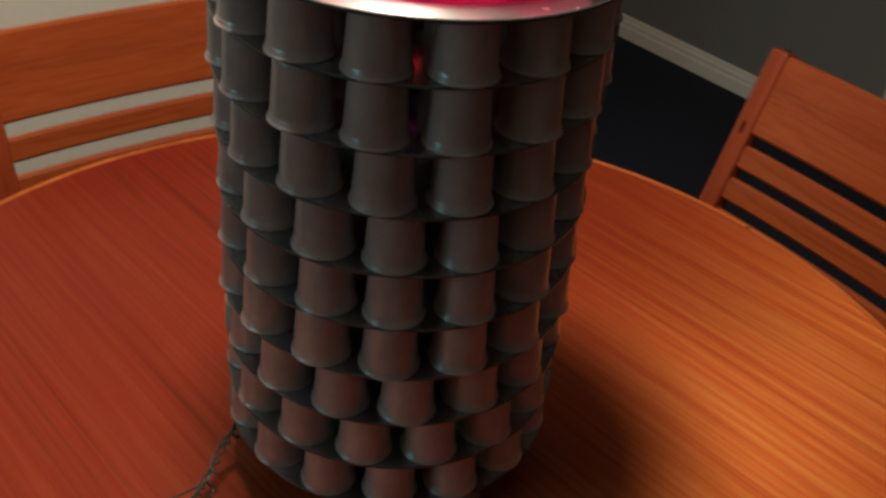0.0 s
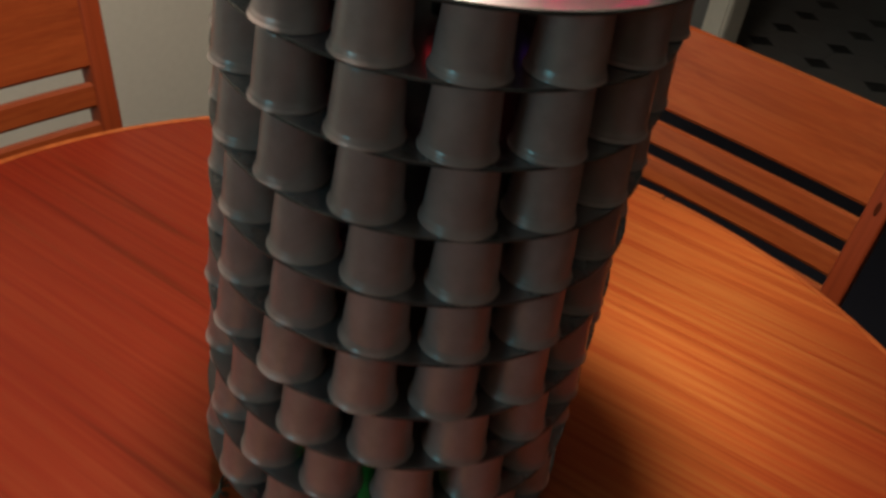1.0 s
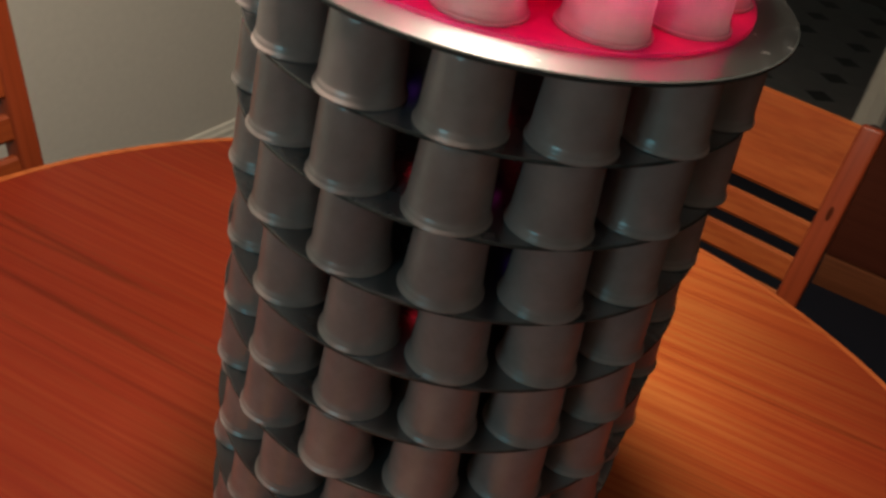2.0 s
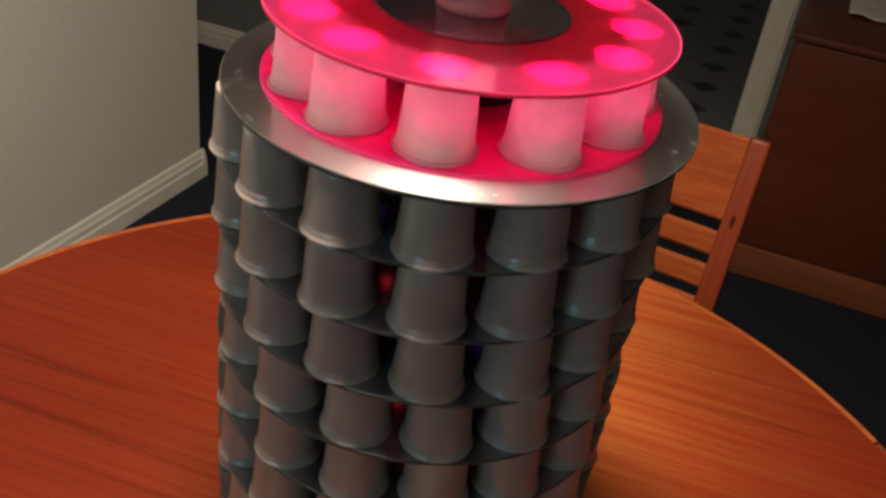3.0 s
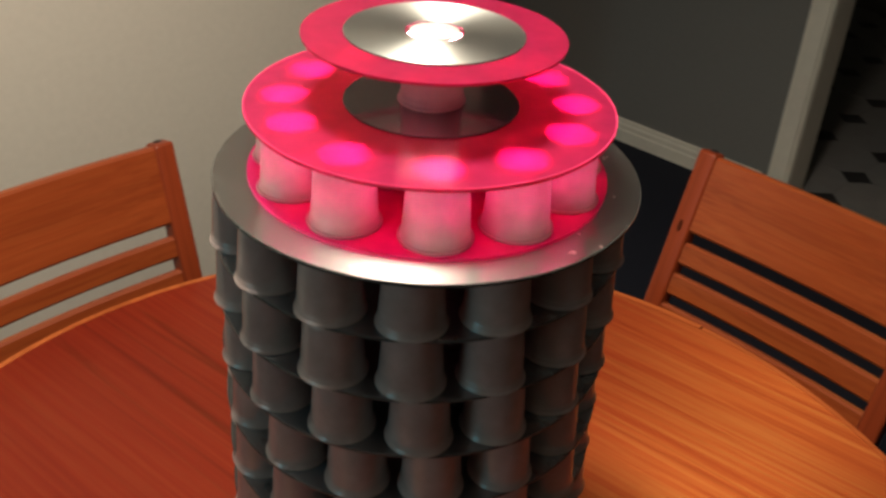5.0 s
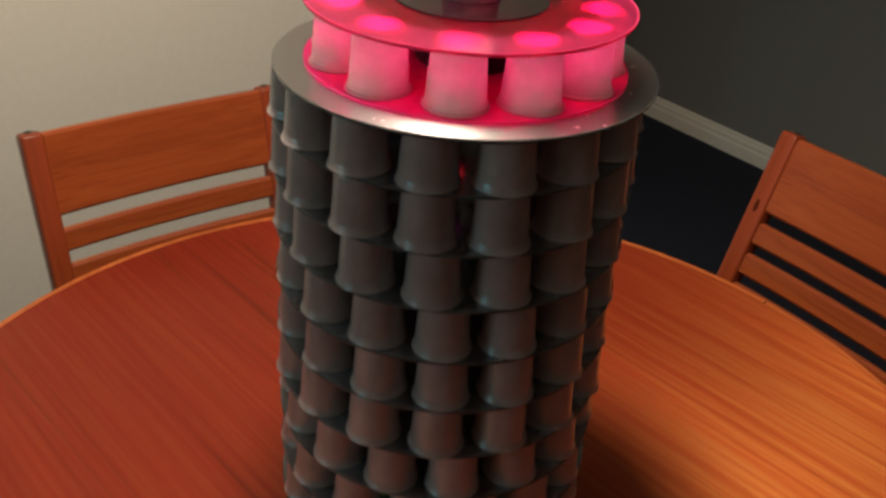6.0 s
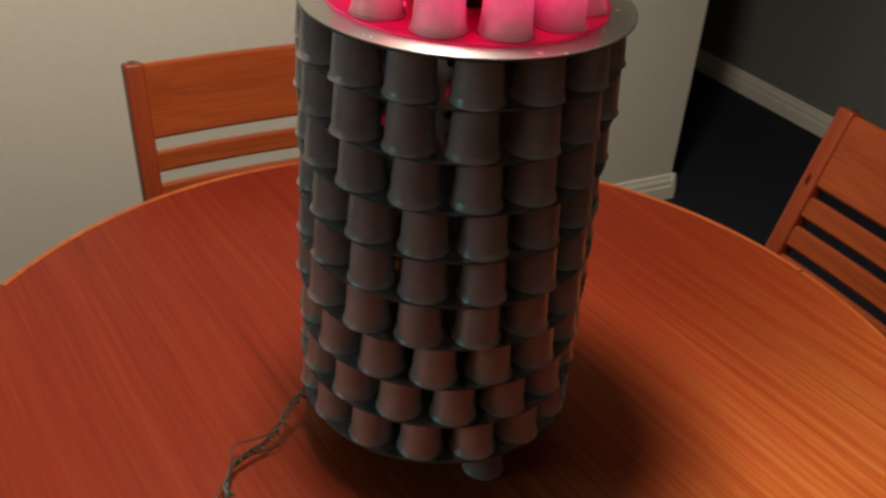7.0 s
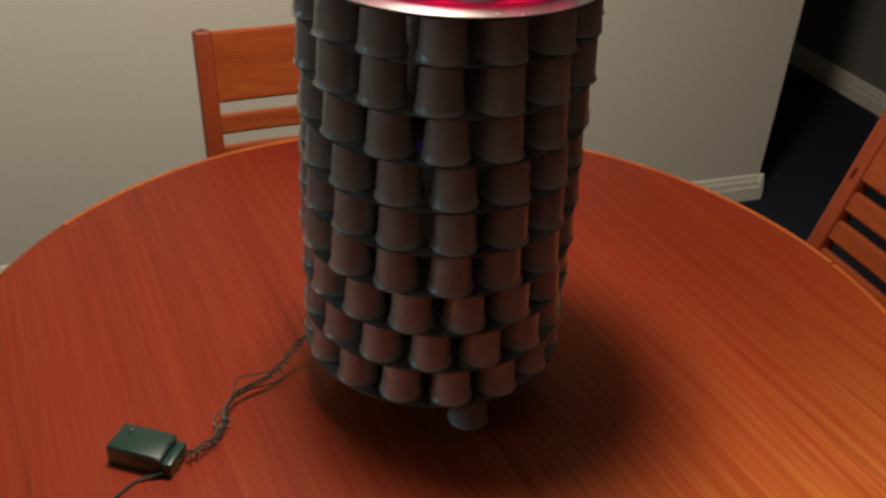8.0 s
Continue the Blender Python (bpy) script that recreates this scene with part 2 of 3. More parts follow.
# ---- mesh helpers ----


def mesh(name, bm, mat, smooth=True):
    me = bpy.data.meshes.new(name)
    bm.normal_update()
    bm.to_mesh(me)
    bm.free()
    for mm in (mat if isinstance(mat, (list, tuple)) else [mat]):
        me.materials.append(mm)
    if smooth:
        me.polygons.foreach_set("use_smooth", [True] * len(me.polygons))
        me.set_sharp_from_angle(angle=radians(40))
    return me


def part(name, bm, mat, parent=None, label="", place=None, smooth=True):
    ob = new(name, bm if isinstance(bm, bpy.types.Mesh) else mesh(name, bm, mat, smooth))
    if parent is not None:
        ob.parent = parent
    if place is not None:
        ob.matrix_basis = place
    return tagged(ob, label)


def box(sx, sy, sz, bevel=0.0, at=(0, 0, 0), bm=None, segs=2):
    own = bmesh.new()
    bmesh.ops.create_cube(own, size=1, matrix=Matrix.Diagonal((sx, sy, sz, 1)))
    if bevel:
        bmesh.ops.bevel(own, geom=own.edges[:], offset=bevel, segments=segs, affect="EDGES", profile=0.5)
    bmesh.ops.translate(own, verts=own.verts, vec=at)
    if bm is None:
        return own
    tmp = bpy.data.meshes.new("tmp")
    own.to_mesh(tmp)
    own.free()
    bm.from_mesh(tmp)
    bpy.data.meshes.remove(tmp)
    return bm


def lathe(profile, steps, closed=False, mats=None):
    """Turns (radius, height) pairs about z; mats gives a material slot for each band."""
    bm = bmesh.new()
    rings = []
    for r, z in profile:
        if r < 1e-6:
            rings.append([bm.verts.new((0, 0, z))])
        else:
            rings.append([bm.verts.new((r * math.cos(2 * math.pi * i / steps), r * math.sin(2 * math.pi * i / steps), z)) for i in range(steps)])
    pairs = list(zip(rings, rings[1:])) + ([(rings[-1], rings[0])] if closed else [])
    for k, (a, b) in enumerate(pairs):
        for i in range(steps):
            j = (i + 1) % steps
            q = [a[i % len(a)], a[j % len(a)], b[j % len(b)], b[i % len(b)]]
            q = list(dict.fromkeys(q))
            if len(q) > 2:
                f = bm.faces.new(q)
                if mats:
                    f.material_index = mats[k]
    bmesh.ops.recalc_face_normals(bm, faces=bm.faces)
    return bm


def tube(points, radius, steps=6):
    """A bent round wire through the points."""
    bm = bmesh.new()
    pts = [Vector(p) for p in points]
    last = None
    for i, p in enumerate(pts):
        d = (pts[min(i + 1, len(pts) - 1)] - pts[max(i - 1, 0)]).normalized()
        side = d.cross(Vector((0, 0, 1)) if abs(d.z) < 0.9 else Vector((1, 0, 0))).normalized()
        up = side.cross(d)
        ring = [bm.verts.new(p + radius * (math.cos(a) * side + math.sin(a) * up)) for a in [2 * math.pi * k / steps for k in range(steps)]]
        if last:
            for k in range(steps):
                bm.faces.new((last[k], last[(k + 1) % steps], ring[(k + 1) % steps], ring[k]))
        else:
            bm.faces.new(ring[::-1])
        last = ring
    bm.faces.new(last)
    return bm


def curve_through(points, n):
    """Smooth line through a few points (Catmull-Rom)."""
    p = [Vector(q) for q in points]
    p = [2 * p[0] - p[1]] + p + [2 * p[-1] - p[-2]]
    out = []
    for i in range(1, len(p) - 2):
        for k in range(n):
            t = k / n
            out.append(0.5 * ((2 * p[i]) + (p[i + 1] - p[i - 1]) * t + (2 * p[i - 1] - 5 * p[i] + 4 * p[i + 1] - p[i + 2]) * t * t + (3 * p[i] - p[i - 1] - 3 * p[i + 1] + p[i + 2]) * t ** 3))
    return out + [p[-2]]


def empty(name, m, label, category, group="", kind=""):
    ob = new(name)
    ob.matrix_basis = m
    return tagged(ob, label, category, group, kind)


def structure(name, bm, mat, m, label, category):
    ob = part(name, bm, mat, place=m, smooth=False)
    return tagged(ob, label, category, kind="structure")


# ---- the room ----
ua, na = Vector((math.cos(AX), math.sin(AX), 0)), Vector((-math.sin(AX), math.cos(AX), 0))
uf, nf = Vector((math.cos(FX), math.sin(FX), 0)), Vector((-math.sin(FX), math.cos(FX), 0))
CORNER = Vector((0.386, 2.040, 0))          # end of the near wall
FAR_P = Vector((0.915, 2.779, 0))           # on the far wall's face
WALL_H = CEILING


def on_wall(origin, u, n, s, d, z, rz):
    q = origin + u * s + n * d
    return pose(q.x, q.y, z, 0, 0, math.degrees(rz))


structure("floor", box(9, 9, 0.1, at=(0, 0, -0.05)), CARPET, pose(0.5, 0.5, 0), "dark navy carpet of the dining room", "floor")
structure("ceiling", box(9, 9, 0.1, at=(0, 0, 0.05)), CEILING_PAINT, pose(0.5, 0.5, CEILING), "plain off-white painted ceiling", "ceiling")

# wall behind the chairs, ending at an outside corner
structure("wall_north", box(3.4, 0.14, WALL_H, at=(-1.7, 0.07, WALL_H / 2)), WALL_PAINT, on_wall(CORNER, ua, na, 0, 0, 0, AX), "beige painted wall ending at an outside corner", "wall")


def skirting(length):
    bm = bmesh.new()
    prof = [(0, 0), (0.016, 0), (0.016, 0.045), (0.012, 0.050), (0.012, 0.065), (0.008, 0.072), (0.006, 0.083), (0, 0.087)]
    ends = [[bm.verts.new((x, -y, z)) for y, z in prof] for x in (0, length)]
    for i in range(len(prof)):
        j = (i + 1) % len(prof)
        bm.faces.new((ends[0][i], ends[0][j], ends[1][j], ends[1][i]))
    bm.faces.new(ends[0][::-1])
    bm.faces.new(ends[1])
    bmesh.ops.recalc_face_normals(bm, faces=bm.faces)
    return bm


structure("baseboard", skirting(3.4), TRIM_PAINT, on_wall(CORNER, ua, na, -3.385, 0, 0, AX), "off-white moulded baseboard along the wall", "baseboard")
structure("baseboard", skirting(0.172), TRIM_PAINT, pose(CORNER.x, CORNER.y, 0, 0, 0, math.degrees(AX) + 90) @ pose(-0.016, -0.0, 0), "off-white moulded baseboard round the wall end", "baseboard")

# far wall with the kitchen opening
s_left, s_right = 0.87, 1.66
structure("wall_east", box(2.6, 0.12, WALL_H, at=(-1.3, 0.06, WALL_H / 2)), SHADED_HALL_PAINT, on_wall(FAR_P, uf, nf, s_left - 0.02, 0, 0, FX), "far wall beside the kitchen opening, paint darkened for shade", "wall")
structure("wall_east_2", box(3.6, 0.12, WALL_H, at=(1.8, 0.06, WALL_H / 2)), SHADED_HALL_PAINT, on_wall(FAR_P, uf, nf, s_right + 0.05, 0, 0, FX), "wall behind the sideboard, paint darkened for shade", "wall")
structure("wall_east_3", box(s_right - s_left + 0.066, 0.12, WALL_H - 2.08, at=((s_right - s_left) / 2, 0.06, (WALL_H + 2.08) / 2)), SHADED_HALL_PAINT, on_wall(FAR_P, uf, nf, s_left + 0.015, 0, 0, FX), "wall above the kitchen opening, paint darkened for shade", "wall")
structure("baseboard", skirting(2.5), TRIM_PAINT, on_wall(FAR_P, uf, nf, s_left - 2.60, 0, 0, FX), "off-white moulded baseboard along the far wall", "baseboard")
for s, w in ((s_left - 0.035, 0.075), (s_right + 0.035, 0.08)):
    bm = box(w, 0.022, 2.10, 0.004, at=(0, -0.011, 1.05))
    box(w * 0.55, 0.010, 2.10, 0.003, at=(w * 0.1, -0.026, 1.05), bm=bm)
    box(0.02, 0.14, 2.10, 0.003, at=((0.5 * w - 0.008) * (1 if s < 0.5 * (s_left + s_right) else -1), 0.06, 1.05), bm=bm)
    structure("trim", bm, TRIM_PAINT, on_wall(FAR_P, uf, nf, s, 0, 0, FX), "off-white door casing of the kitchen opening", "door casing")
structure("trim", box(s_right - s_left + 0.15, 0.022, 0.075, 0.004, at=((s_right - s_left) / 2, -0.011, 2.137)), TRIM_PAINT, on_wall(FAR_P, uf, nf, s_left, 0, 0, FX), "off-white head casing of the kitchen opening", "door casing")

# closing walls round the room and the kitchen
for nm, c, ang, ln in (("wall_south", (1.6, -3.6), AX, 9), ("wall_west", (-3.2, -0.6), AX + math.pi / 2, 8), ("wall_hall", (0.2, 4.6), AX, 6), ("wall_kitchen", (4.3, 3.3), AX + math.pi / 2, 8)):
    structure(nm, box(ln, 0.1, WALL_H, at=(0, 0, WALL_H / 2)), WALL_PAINT, pose(*c, 0, 0, 0, math.degrees(ang)), "plain beige painted wall", "wall")

# kitchen floor: pale octagons with small black squares
TX = radians(38.7)
kitchen_bed = structure("kitchen_floor", box(3.0, 3.4, 0.004, at=(1.5, 0, 0.002)), GROUT, on_wall(FAR_P, uf, nf, 1.15, 0.0, 0, FX + math.pi / 2), "pale vinyl tile floor with black diamond insets", "floor")

# ---- table ----
TC = Vector((0.0081, 0.0467, TABLE_Z))
TR = 0.616
table = empty("dining_table", pose(TC.x, TC.y, 0, 0, 0, -45), "round reddish teak dining table with pale edge band", "table")
LIP = 0.011
part("tabletop", lathe([(0, TABLE_Z), (TR - LIP, TABLE_Z), (TR - LIP, TABLE_Z - 0.030), (0, TABLE_Z - 0.030)], 160), TEAK_TABLE, table)


def lip_arc(a0, a1, proud):
    """One length of the solid edge lipping, between two angles."""
    bm = bmesh.new()
    r0, r1, zt = TR - LIP, TR + proud, TABLE_Z + 0.0006
    prof = [(r0, zt), (r1 - 0.004, zt), (r1 - 0.0008, zt - 0.0035), (r1, zt - 0.010), (r1 - 0.003, zt - 0.029), (r0, zt - 0.030)]
    n = max(8, int((a1 - a0) / 0.035))
    rings = [[bm.verts.new((r * math.cos(a0 + (a1 - a0) * i / n), r * math.sin(a0 + (a1 - a0) * i / n), z)) for r, z in prof] for i in range(n + 1)]
    for p, q in zip(rings, rings[1:]):
        for k in range(len(prof)):
            j = (k + 1) % len(prof)
            bm.faces.new((p[k], p[j], q[j], q[k]))
    bm.faces.new(rings[0][::-1])
    bm.faces.new(rings[-1])
    bmesh.ops.recalc_face_normals(bm, faces=bm.faces)
    return bm


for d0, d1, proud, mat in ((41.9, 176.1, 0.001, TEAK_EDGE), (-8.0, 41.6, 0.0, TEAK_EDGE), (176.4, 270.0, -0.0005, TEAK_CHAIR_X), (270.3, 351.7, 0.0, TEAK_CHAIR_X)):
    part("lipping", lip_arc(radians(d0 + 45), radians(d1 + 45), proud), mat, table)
part("apron", lathe([(TR - 0.10, TABLE_Z - 0.032), (TR - 0.10, TABLE_Z - 0.10), (TR - 0.13, TABLE_Z - 0.10), (TR - 0.13, TABLE_Z - 0.032)], 96, True), TEAK_CHAIR_X, table)
for a in range(4):
    part("leg", lathe([(0, 0), (0.018, 0), (0.020, 0.01), (0.032, TABLE_Z - 0.04), (0, TABLE_Z - 0.04)], 20), TEAK_CHAIR_Z, table, place=pose(0.40 * math.cos(a * math.pi / 2 + 0.5), 0.40 * math.sin(a * math.pi / 2 + 0.5), 0))

# ---- chairs ----


def chair(m, ztop, zgap, gap, slat, slats, width, lean, label):
    """Back plane passes the local origin at table height; the seat is towards -y."""
    ob = empty("dining_chair", m, label, "chair", "chairs round the table")
    tilt = math.degrees(math.atan(lean))
    hw, st = width / 2, 0.031

    def back(z):
        return lean * (z - 0.75)
    for sx in (-1, 1):
        ln = (ztop - 0.42) / math.cos(math.atan(lean))
        bm = box(st, 0.031, ln, 0.005, at=(0, 0.005, ln / 2), segs=3)
        part("stile", bm, TEAK_CHAIR_Z, ob, place=pose(sx * (hw - st / 2), back(0.42), 0.42, -tilt))
        part("rear_leg", box(st, 0.036, 0.44, 0.005, at=(0, 0.006, 0.22)), TEAK_CHAIR_Z, ob, place=pose(sx * (hw - st / 2), back(0.42), 0))
        part("front_leg", box(0.036, 0.036, 0.44, 0.005, at=(0, 0, 0.22)), TEAK_CHAIR_Z, ob, place=pose(sx * (hw - 0.01), back(0.42) - 0.38, 0))
        bm = lathe([(0, 0), (0.0065, 0), (0.0065, 0.002), (0.004, 0.0035), (0, 0.0035)], 12)
        part("plug", bm, BLACK_PLASTIC, ob, "small dark plug", place=pose(sx * (hw - st / 2), back(ztop) + 0.009, ztop - 0.0035, -tilt))
        bm = lathe([(0, 0), (0.008, 0), (0.008, 0.0012), (0, 0.0012)], 16)
        if lean > 0.25:
            part("plug", bm, PLUG_WOOD, ob, "dark oval wooden plug", place=pose(sx * (hw - st / 2), back(zgap + 0.012) - 0.0112, zgap + 0.012, 90 - tilt) @ Matrix.Diagonal((0.42, 1.3, 1, 1)))
    inner = width - 2 * st + 0.002

    def rail(z0, z1, thick, name):
        """A rail whose face is slightly hollow towards the sitter, with rounded edges."""
        bm = bmesh.new()
        n, e = 12, 0.004
        rows = []
        for i in range(n + 1):
            x = inner * (i / n - 0.5)
            c = 0.012 * (1 - (2 * i / n - 1) ** 2)
            h = (z1 - z0) / 2
            sec = [(-thick / 2, -h + e), (-thick / 2 + e, -h), (thick / 2 - e, -h), (thick / 2, -h + e), (thick / 2, h - e), (thick / 2 - e, h), (-thick / 2 + e, h), (-thick / 2, h - e)]
            rows.append([bm.verts.new((x, y + c, z)) for y, z in sec])
        for p, q in zip(rows, rows[1:]):
            for k in range(8):
                bm.faces.new((p[k], p[(k + 1) % 8], q[(k + 1) % 8], q[k]))
        bm.faces.new(rows[0])
        bm.faces.new(rows[-1][::-1])
        bmesh.ops.recalc_face_normals(bm, faces=bm.faces)
        zc = (z0 + z1) / 2
        part(name, bm, TEAK_CHAIR_X, ob, place=pose(0, back(zc) + 0.004, zc, -tilt))
    rail(zgap, ztop - 0.002, 0.020, "top_rail")
    for k in range(slats):
        zc = zgap - gap - slat / 2 - k * (gap + slat)
        rail(zc - slat / 2, zc + slat / 2, 0.016, "slat")
    part("seat_frame", box(width - 0.02, 0.40, 0.05, 0.005), TEAK_CHAIR_X, ob, place=pose(0, back(0.42) - 0.19, 0.415))
    part("seat", box(width - 0.05, 0.38, 0.04, 0.014, segs=3), SEAT_CLOTH, ob, "black upholstered seat pad", place=pose(0, back(0.42) - 0.195, 0.455))
    return ob


chair(pose(-0.4297, 0.5651, 0, 0, 0, 40.1), 0.9075, 0.7838, 0.019, 0.0347, 3, 0.398, 0.2215, "orange teak ladder-back dining chair against the beige wall")
chair(pose(0.5812, 0.4771, 0, 0, 0, -53.4), 0.9195, 0.7938, 0.0140, 0.0360, 3, 0.402, 0.308, "orange teak ladder-back dining chair beside the dark carpet")

# ---- sideboard ----
SB_H, SB_D, SB_L = 0.724, 0.48, 1.5
side = empty("sideboard", pose(1.660, 1.117, 0, 0, 0, math.degrees(FX)), "dark brown wooden sideboard by the kitchen opening", "sideboard")
part("body", box(SB_L, SB_D - 0.02, SB_H - 0.118, 0.003, at=(SB_L / 2, SB_D / 2 + 0.01, (SB_H - 0.018 + 0.10) / 2)), DARK_WOOD, side)
part("top", box(SB_L + 0.02, SB_D + 0.008, 0.018, 0.004, at=(SB_L / 2, SB_D / 2 - 0.002, SB_H - 0.009)), DARK_WOOD, side)
part("plinth", box(SB_L - 0.004, SB_D - 0.004, 0.098, 0.002, at=(SB_L / 2, SB_D / 2, 0.0492)), SIDE_PLINTH, side, "reddish brown plinth board")
for k in range(3):
    door = part("door", box(SB_L / 3 - 0.006, 0.018, SB_H - 0.126, 0.003), DARK_WOOD, side, place=pose(SB_L * (k + 0.5) / 3, 0.009, (SB_H - 0.02 + 0.10) / 2))
    part("handle", lathe([(0, 0), (0.006, 0), (0.007, 0.010), (0.012, 0.016), (0.010, 0.022), (0, 0.024)], 16), DARK_WOOD, door, place=pose(SB_L / 6 - 0.05, -0.009, 0.05, 90))
cloth = empty("folded_cloth", pose(1.660, 1.117, SB_H, 0, 0, math.degrees(FX)) @ pose(0.26, 0.355, 0), "folded off-white cloth lying on the sideboard", "cloth")
bm = bmesh.new()
bmesh.ops.create_grid(bm, x_segments=18, y_segments=14, size=0.5)
for v in bm.verts:
    v.co = Vector((v.co.x * 0.30, v.co.y * 0.22, 0.016 + 0.010 * noise.noise(v.co * 5.0)))
bmesh.ops.solidify(bm, geom=bm.faces[:], thickness=0.008)
for v in bm.verts:
    v.co.z = max(v.co.z, 0.0005)
part("fold", bm, PAPER, cloth)

# ---- the tower of cups and discs ----
PITCH, ROWS_N, CUPS_N = 0.04734, 9, 15
DISC_R, DISC_T = 0.1495, 0.0022
CUP_H, RIM_R, BASE_R = PITCH - DISC_T, 0.0234, 0.0186
BASE_Z = TABLE_Z + 0.0701
PHASE = (-0.0140, -0.0075, 0.0415, 0.1305, 0.1497, 0.1340, -0.1510, 0.0120, 0.1968)
ROW_R = (0.1276, 0.1274, 0.1257, 0.1248, 0.1258, 0.1274, 0.1254, 0.1251, 0.1248)


def cup_mesh(name, mat, hole=0.0, h=CUP_H):
    prof = [(RIM_R - 0.0034, 0.0006), (RIM_R - 0.0006, 0), (RIM_R, 0.0005), (RIM_R, 0.0013), (RIM_R - 0.0005, 0.0019), (RIM_R - 0.0011, 0.0025),
            (RIM_R - 0.0014, 0.0034), (RIM_R - 0.0014, 0.0050), (RIM_R - 0.0018, 0.0056)]
    r0, r1, zb, zt = RIM_R - 0.0020, BASE_R + 0.0004, 0.0064, h - 0.0014
    prof += [(r0 + (r1 - r0) * f, zb + (zt - zb) * f) for f in (0.0, 0.06, 0.5, 0.94, 1.0)]
    prof += [(BASE_R - 0.0001, h - 0.0005), (BASE_R - 0.0010, h), (BASE_R - 0.0018, h), (max(hole, 0.0), h)]
    return mesh(name, lathe(prof, 40), mat)


def disc_mesh(name, r, t, hole, face, edge):
    e = min(0.0006, t * 0.3)
    prof = [(hole, 0), (r - e, 0), (r, e), (r, t - e), (r - e, t), (hole, t)]
    return mesh(name, lathe(prof, 128, True, [0, 1, 1, 1, 0, 1]), [face, edge])


tower = empty("cup_tower", pose(0, 0, TABLE_Z), "tall tower of stacked grey plastic cups on silver discs", "sculpture")
GREY_CUP = cup_mesh("cup", CUP_GREY)
SHORT_CUP = cup_mesh("cup", CUP_GREY, h=CUP_H - 0.0036)      # the top row sits lower under the large disc
TIER = disc_mesh("tier_disc", DISC_R - 0.002, DISC_T, 0.018, TIER_SILVER, DISC_EDGE)
rnd = random.Random(4)


def row_z(k):
    return BASE_Z - TABLE_Z + (ROWS_N - k) * PITCH


for k in range(1, ROWS_N + 1):
    z = row_z(k)
    part("disc", TIER, None, tower, place=pose(0, 0, z - DISC_T))
    for i in range(CUPS_N):
        a = PHASE[k - 1] + i * 2 * math.pi / CUPS_N + rnd.uniform(-0.006, 0.006)
        r = ROW_R[k - 1] + rnd.uniform(-0.0008, 0.0008)
        part("cup", GREY_CUP if k > 1 else SHORT_CUP, None, tower, place=pose(r * math.cos(a), r * math.sin(a), z, rnd.uniform(-0.5, 0.5), rnd.uniform(-0.5, 0.5), rnd.uniform(0, 360)))
TOP_Z = row_z(0) - 0.0055


def crown(x, y, z, *turn):
    """The crown stands a few millimetres off the tower's axis."""
    return pose(x + 0.004, y - 0.003, z, *turn)


part("top_disc", disc_mesh("top_disc", DISC_R, 0.003, 0.018, SILVER, DISC_EDGE), None, tower, "silver mirror-like disc", place=crown(0, 0, TOP_Z))
part("base_board", lathe([(0, 0), (0.120, 0), (0.120, 0.0222), (0, 0.0222)], 64), BLACK_PLASTIC, tower, place=pose(0, 0, row_z(9) - DISC_T - 0.0225))
for a in (-42, 78, 198):
    part("foot", GREY_CUP, None, tower, place=pose(0.096 * math.cos(radians(a)), 0.096 * math.sin(radians(a)), 0))

# lit crown: red sheets, white cups, small silver discs
RED_R, RED_T = 0.1258, 0.0022
WHITE_CUP = cup_mesh("white_cup", CUP_WHITE, BASE_R - 0.004)

LED_RED = glow("led_red", (1.0, 0.07, 0.40), 350.0)
LED_WHITE = glow("led_pale", (1.0, 0.70, 0.72), 160.0)


def sheet_mesh(name, r, t, hole, mat=RED_SHEET):
    """Thin translucent disc with a turned-down rim."""
    return mesh(name, lathe([(hole, t), (r, t), (r, 0)], 128), mat)


def ring_mesh(name, r, half, rise, mat, steps):
    """A thin rounded band round a circle of radius r."""
    prof = [(r - half, 0.0002), (r + half * 0.6, 0), (r + half, rise * 0.3), (r + half, rise * 0.7), (r + half * 0.6, rise), (r - half, rise * 0.95)]
    return mesh(name, lathe(prof, steps, True), mat)


def bulb(name, mat, r=0.0028):
    prof = [(0, 0), (r, 0), (r, r * 1.2), (r * 0.8, r * 2.2), (r * 0.4, r * 2.8), (0, r * 3)]
    return mesh(name, lathe(prof, 10), mat)


def holder(parent, x, y, z, led):
    """A string-light bulb standing in its little green socket."""
    sock = part("socket", SOCKET, None, parent, "green string-light socket", place=pose(x, y, z))
    part("bulb", led, None, sock, place=pose(0, 0, 0.0102))


SOCKET = mesh("socket", lathe([(0, 0), (0.0034, 0), (0.0034, 0.010), (0, 0.010)], 10), GREEN_WIRE)
RED_BULB = bulb("red_bulb", LED_RED)
# Red emitters added out of sight behind the cups, to light the lower sheet
FILL_BULB = bulb("fill_bulb", glow("led_fill", (1.0, 0.03, 0.14), 2.0), 0.0018)
z0 = TOP_Z + 0.003
part("red_disc", sheet_mesh("red_disc", RED_R, RED_T, 0.004, RED_LYING), None, tower, "translucent red disc lit from the cups", place=crown(0, 0, z0))
z1 = z0 + RED_T
RING_R = 0.0995
LIP_RING = ring_mesh("lip", RIM_R, 0.0007, 0.0019, LIP_GLOW, 40)
